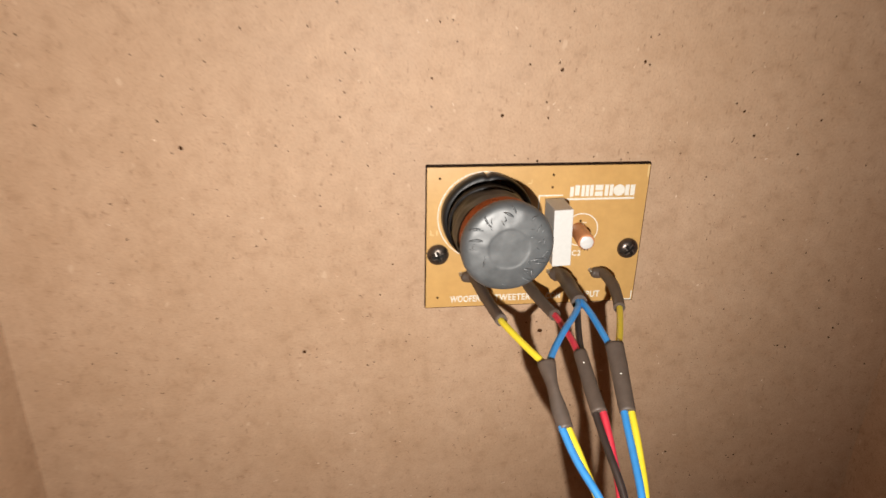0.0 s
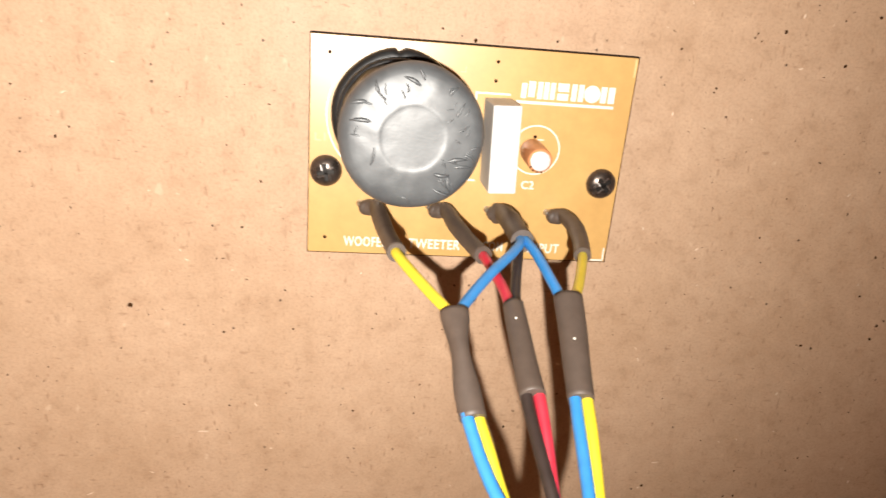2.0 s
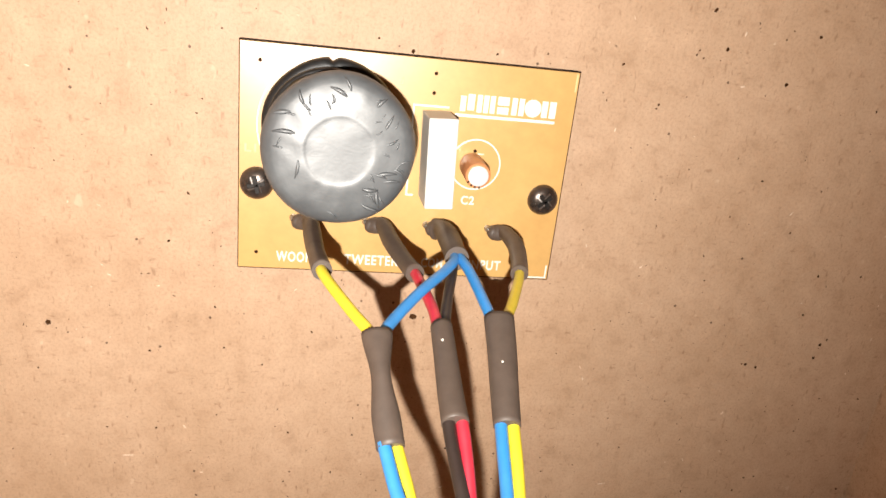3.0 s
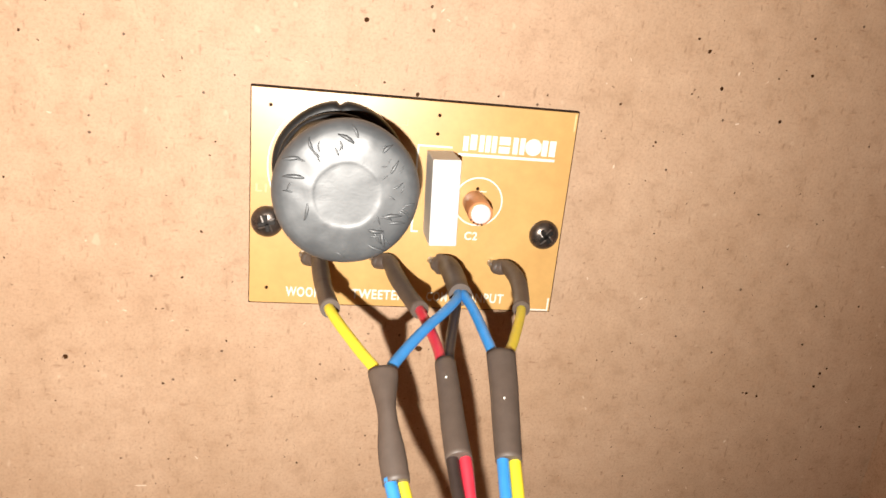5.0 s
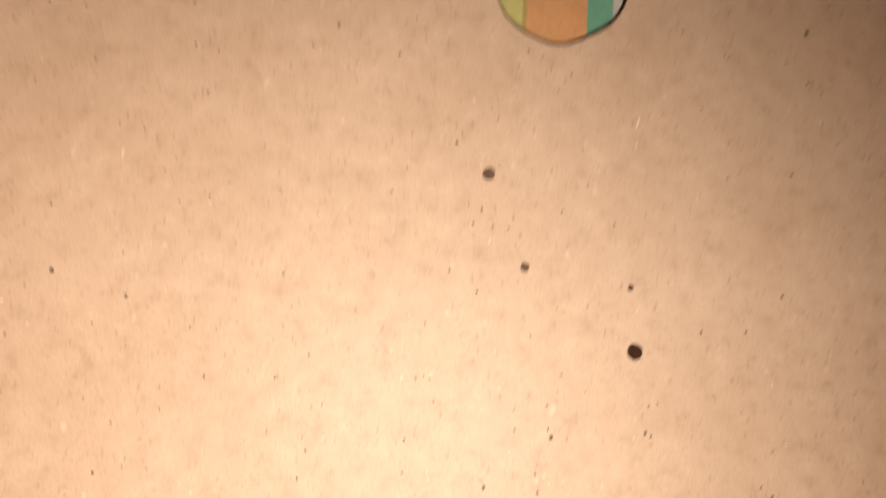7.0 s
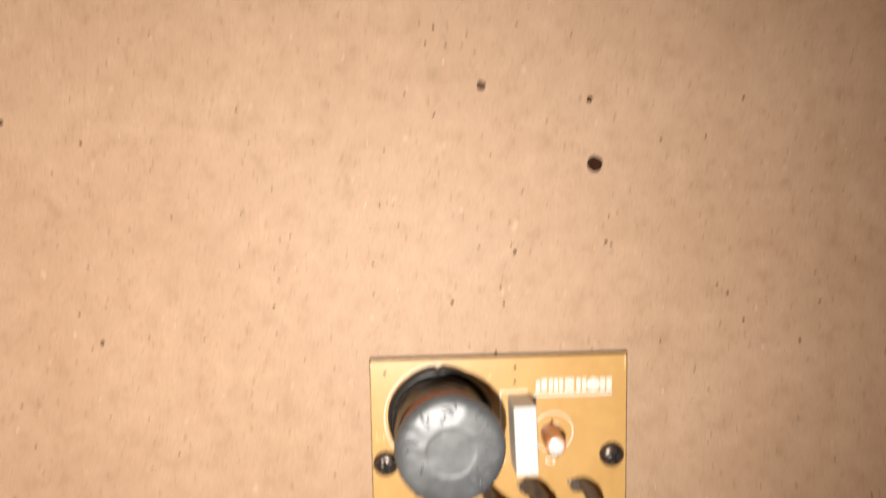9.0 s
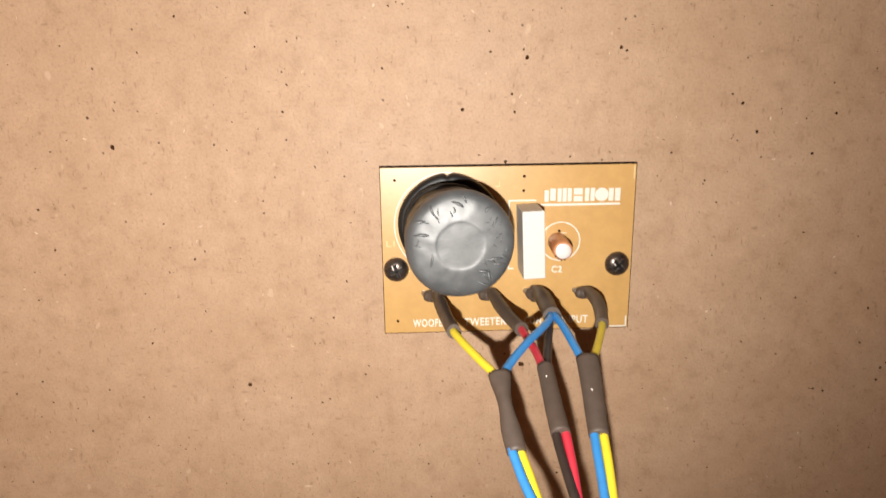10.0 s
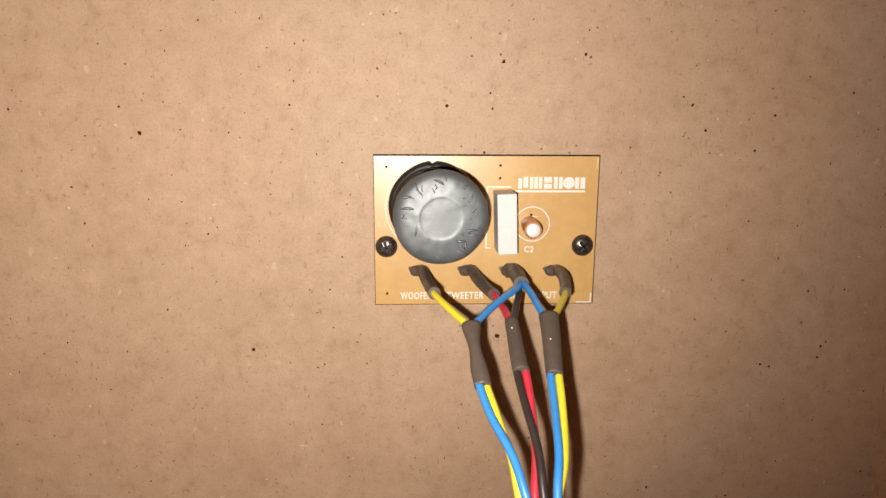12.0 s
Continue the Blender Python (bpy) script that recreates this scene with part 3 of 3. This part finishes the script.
twin(tweeter, [c2[2].lerp(c2[3], 0.9), c2[3], at(3.6, -92.0, -35.0), at(4.3, -103.0, -42.8), at(3.6, -112.0, -51.0), at(4.6, -117.5, -62.0),
               at(9.0, -118.0, -85.0), at(10.5, -112.0, -130.0), at(13.0, -96.0, -180.0), at(18.0, -74.0, -201.0), at(21.0, -50.0, -202.2)],
     (RED, DARK), ("red insulated wire", "black insulated wire"), 0.0, 0.12, -8.0)

# input pair: yellow and blue
supply = thing("input_cable", "yellow and blue twin cable with wide heat-shrink joint", "cable", "speaker cables")
lead_sleeve(supply, 26.5, -16.5, [place(29.0, -15.7, 4.5), place(29.3, -15.9, 14), place(27.9, -17.0, 24), at(26.4, -33.2, -17.8)], 0.00215)
wire(supply, [at(27.2, -30.0, -17.6), at(26.1, -34.4, -18.0), at(23.8, -41.0, -18.4), at(20.4, -50.0, -18.7), at(17.2, -58.0, -19.1), at(16.6, -64.0, -22.2)], YELLOW, "yellow insulated wire")
wire(supply, [at(10.2, -31.0, -13.8), at(10.9, -35.9, -14.0), at(11.9, -42.0, -14.9), at(13.0, -51.0, -17.0), at(13.8, -58.0, -19.0), at(13.9, -64.0, -22.2)], BLUE, "blue insulated wire")
c3 = [at(15.5, -57.6, -18.6), at(15.0, -65.0, -22.8), at(14.2, -72.5, -26.9), at(13.5, -79.8, -30.7)]
shrink_joint(supply, c3, lambda f: 0.0033 - 0.0006 * f, lambda f: 0.0026 - 0.0003 * f)
twin(supply, [c3[2].lerp(c3[3], 0.9), c3[3], at(12.7, -91.0, -37.2), at(11.0, -104.0, -44.2), at(8.6, -112.0, -51.0), at(8.0, -117.5, -62.0),
              at(11.0, -117.0, -85.0), at(14.0, -110.0, -130.0), at(17.0, -94.0, -180.0), at(23.0, -72.0, -201.0), at(27.0, -50.0, -202.2)],
     (YELLOW, BLUE), ("yellow insulated wire", "blue insulated wire"), -0.1, 0.15, -4.0)

# the common lead, where both blue wires and the black one meet
common = thing("common_lead", "thick heat-shrink sleeve over the joined common wires", "heat-shrink sleeve")
lead_sleeve(common, 8.5, -16.4, [place(10.8, -15.4, 5.5), place(10.8, -14.8, 14), place(10.3, -14.4, 24), at(9.9, -34.4, -14.1)], 0.0028)


def lint(parent, path, f):
    """A pale crumb stuck to the outer side of a tube."""
    c = path[0].lerp(path[-1], f)
    along = (path[-1] - path[0]).normalized()
    out = Vector((-0.25, -0.8, 0.55))
    out = (out - along * out.dot(along)).normalized()
    bm = lathe([(0.00024, -0.0002), (0.00027, 0.0001), (0.00016, 0.00025)], 8)
    ob = part("lint", bm, INK, parent, "pale crumb of lint", True)
    ob.matrix_basis = Matrix.Translation(c + out * 0.0026) @ out.to_track_quat("Z", "Y").to_matrix().to_4x4()


lint(tweeter, c2, 0.25)
lint(supply, c3, 0.5)

# ---- marks on the fibreboard ----
rnd = random.Random(21)


def fleck(bm, x, z, size, squash=1.0, turn=0.0):
    n = rnd.randint(5, 7)
    c, s = math.cos(turn), math.sin(turn)
    ring = []
    for k in range(n):
        a = 2 * math.pi * k / n
        r = size * rnd.uniform(0.75, 1.2)
        u, v = r * math.cos(a), r * math.sin(a) * squash
        ring.append((x + u * c - v * s, z + u * s + v * c))
    low = [bm.verts.new((p, -0.00003, q)) for p, q in ring]
    top = [bm.verts.new((x + (p - x) * 0.8, -0.00012, z + (q - z) * 0.8)) for p, q in ring]
    bm.faces.new(top)
    for k in range(n):
        bm.faces.new((low[k], low[(k + 1) % n], top[(k + 1) % n], top[k]))


SEEN = ((-135, 38), (-142, 48), (-96, -51), (-156, -68), (-43, 63), (-16, 49), (-1, 31), (2, 48), (6, 66), (1, 54), (40, 68), (82, 50), (78, 53), (75, -118),
        (116, 46), (109, 32), (149, -50), (147, -52), (147, 55), (88, 40), (169, -73), (173, -112), (121, -60), (125, -61), (146, -57), (21, -93), (6, -46), (-163, 17),
        (32, 118), (-75, 205), (-124, 194), (-116, 192), (-31, 165), (-21, 142), (-17, 136), (7, 143), (57, 104), (73, 105), (38, 69), (-87, 81), (-110, 80), (-138, 105),
        (-163, 112), (86, 118), (90, 162), (96, 216), (-7, 201), (-48, 235))
LARGE = {(32, 118): 1.3, (6, -46): 1.1, (-16, 49): 0.8, (82, 50): 0.8, (-135, 38): 0.85, (-96, -51): 0.8, (6, 66): 0.8, (96, 216): 0.9, (-163, 112): 0.9}
bm = bmesh.new()
for x, z in SEEN:
    big = LARGE.get((x, z), rnd.uniform(0.45, 0.68))
    fleck(bm, x * MM, z * MM, big * MM, rnd.uniform(0.7, 1.0), rnd.uniform(0, 3.1))
for k in range(2300):
    x, z = rnd.uniform(LEFT + 0.01, RIGHT - 0.01), rnd.uniform(-0.19, 0.30)
    if (x - HOLE_X) ** 2 + (z - HOLE_Z) ** 2 < (HOLE_R + 0.003) ** 2 or noise.noise(Vector((x * 30, z * 30, 7.0))) < rnd.uniform(-0.6, 0.1):
        continue
    fleck(bm, x, z, (0.14 + (0.42 if k % 3 else 0.30) * rnd.random() ** 3) * MM, rnd.uniform(0.2, 0.9), rnd.uniform(0, 3.1))
tagged(part("wood_flecks", bm, FLECK), "dark brown flecks scattered in the fibreboard", "flecks", kind="stuff")

# pale fibres lifted from the surface
pale = bmesh.new()
for x, z, long, turn in ((0.0335, 0.1775, 5.2, 1.35), (0.0330, 0.1690, 2.6, 1.5), (-0.1445, 0.1530, 4.4, 1.45), (0.0780, -0.1080, 3.0, 0.1), (-0.0770, -0.0950, 3.6, 0.0), (-0.113, -0.119, 3.0, 0.4)):
    fleck(pale, x, z, long * MM * 0.5, 0.12, turn)
for _ in range(170):
    x, z = rnd.uniform(LEFT + 0.01, RIGHT - 0.01), rnd.uniform(-0.19, 0.19)
    fleck(pale, x, z, rnd.uniform(0.3, 0.9) * MM, rnd.uniform(0.15, 0.5), rnd.uniform(0, 3.1))
tagged(part("pale_fibres", pale, PALE), "short pale fibres lying on the fibreboard", "fibres", kind="stuff")


def spot(x, z, r, material, label):
    s = random.Random(int(x * 1e5))
    lump = [s.uniform(0.9, 1.08) for _ in range(9)]
    bm = lathe([(r, 0.0), (r * 0.96, 0.00025), (r * 0.8, 0.0004), (r * 0.3, 0.0004)], 18, lambda a, q, h: (q * lump[int(a / 6.2832 * 9) % 9], h))
    ob = tagged(part("glue_spot", bm, material, None), label, "spot")
    ob.matrix_basis = pose(x, 0.00002, z, 90, 0, 0)


spot(0.0338, 0.0959, 0.0028, DARK_BROWN, "dark brown round glue spot on the fibreboard")
spot(-0.0192, 0.1548, 0.0023, GLUE_PALE, "faded brown glue spot on the fibreboard")
spot(-0.0052, 0.1228, 0.0016, GLUE_PALE, "small faded brown glue spot on the fibreboard")
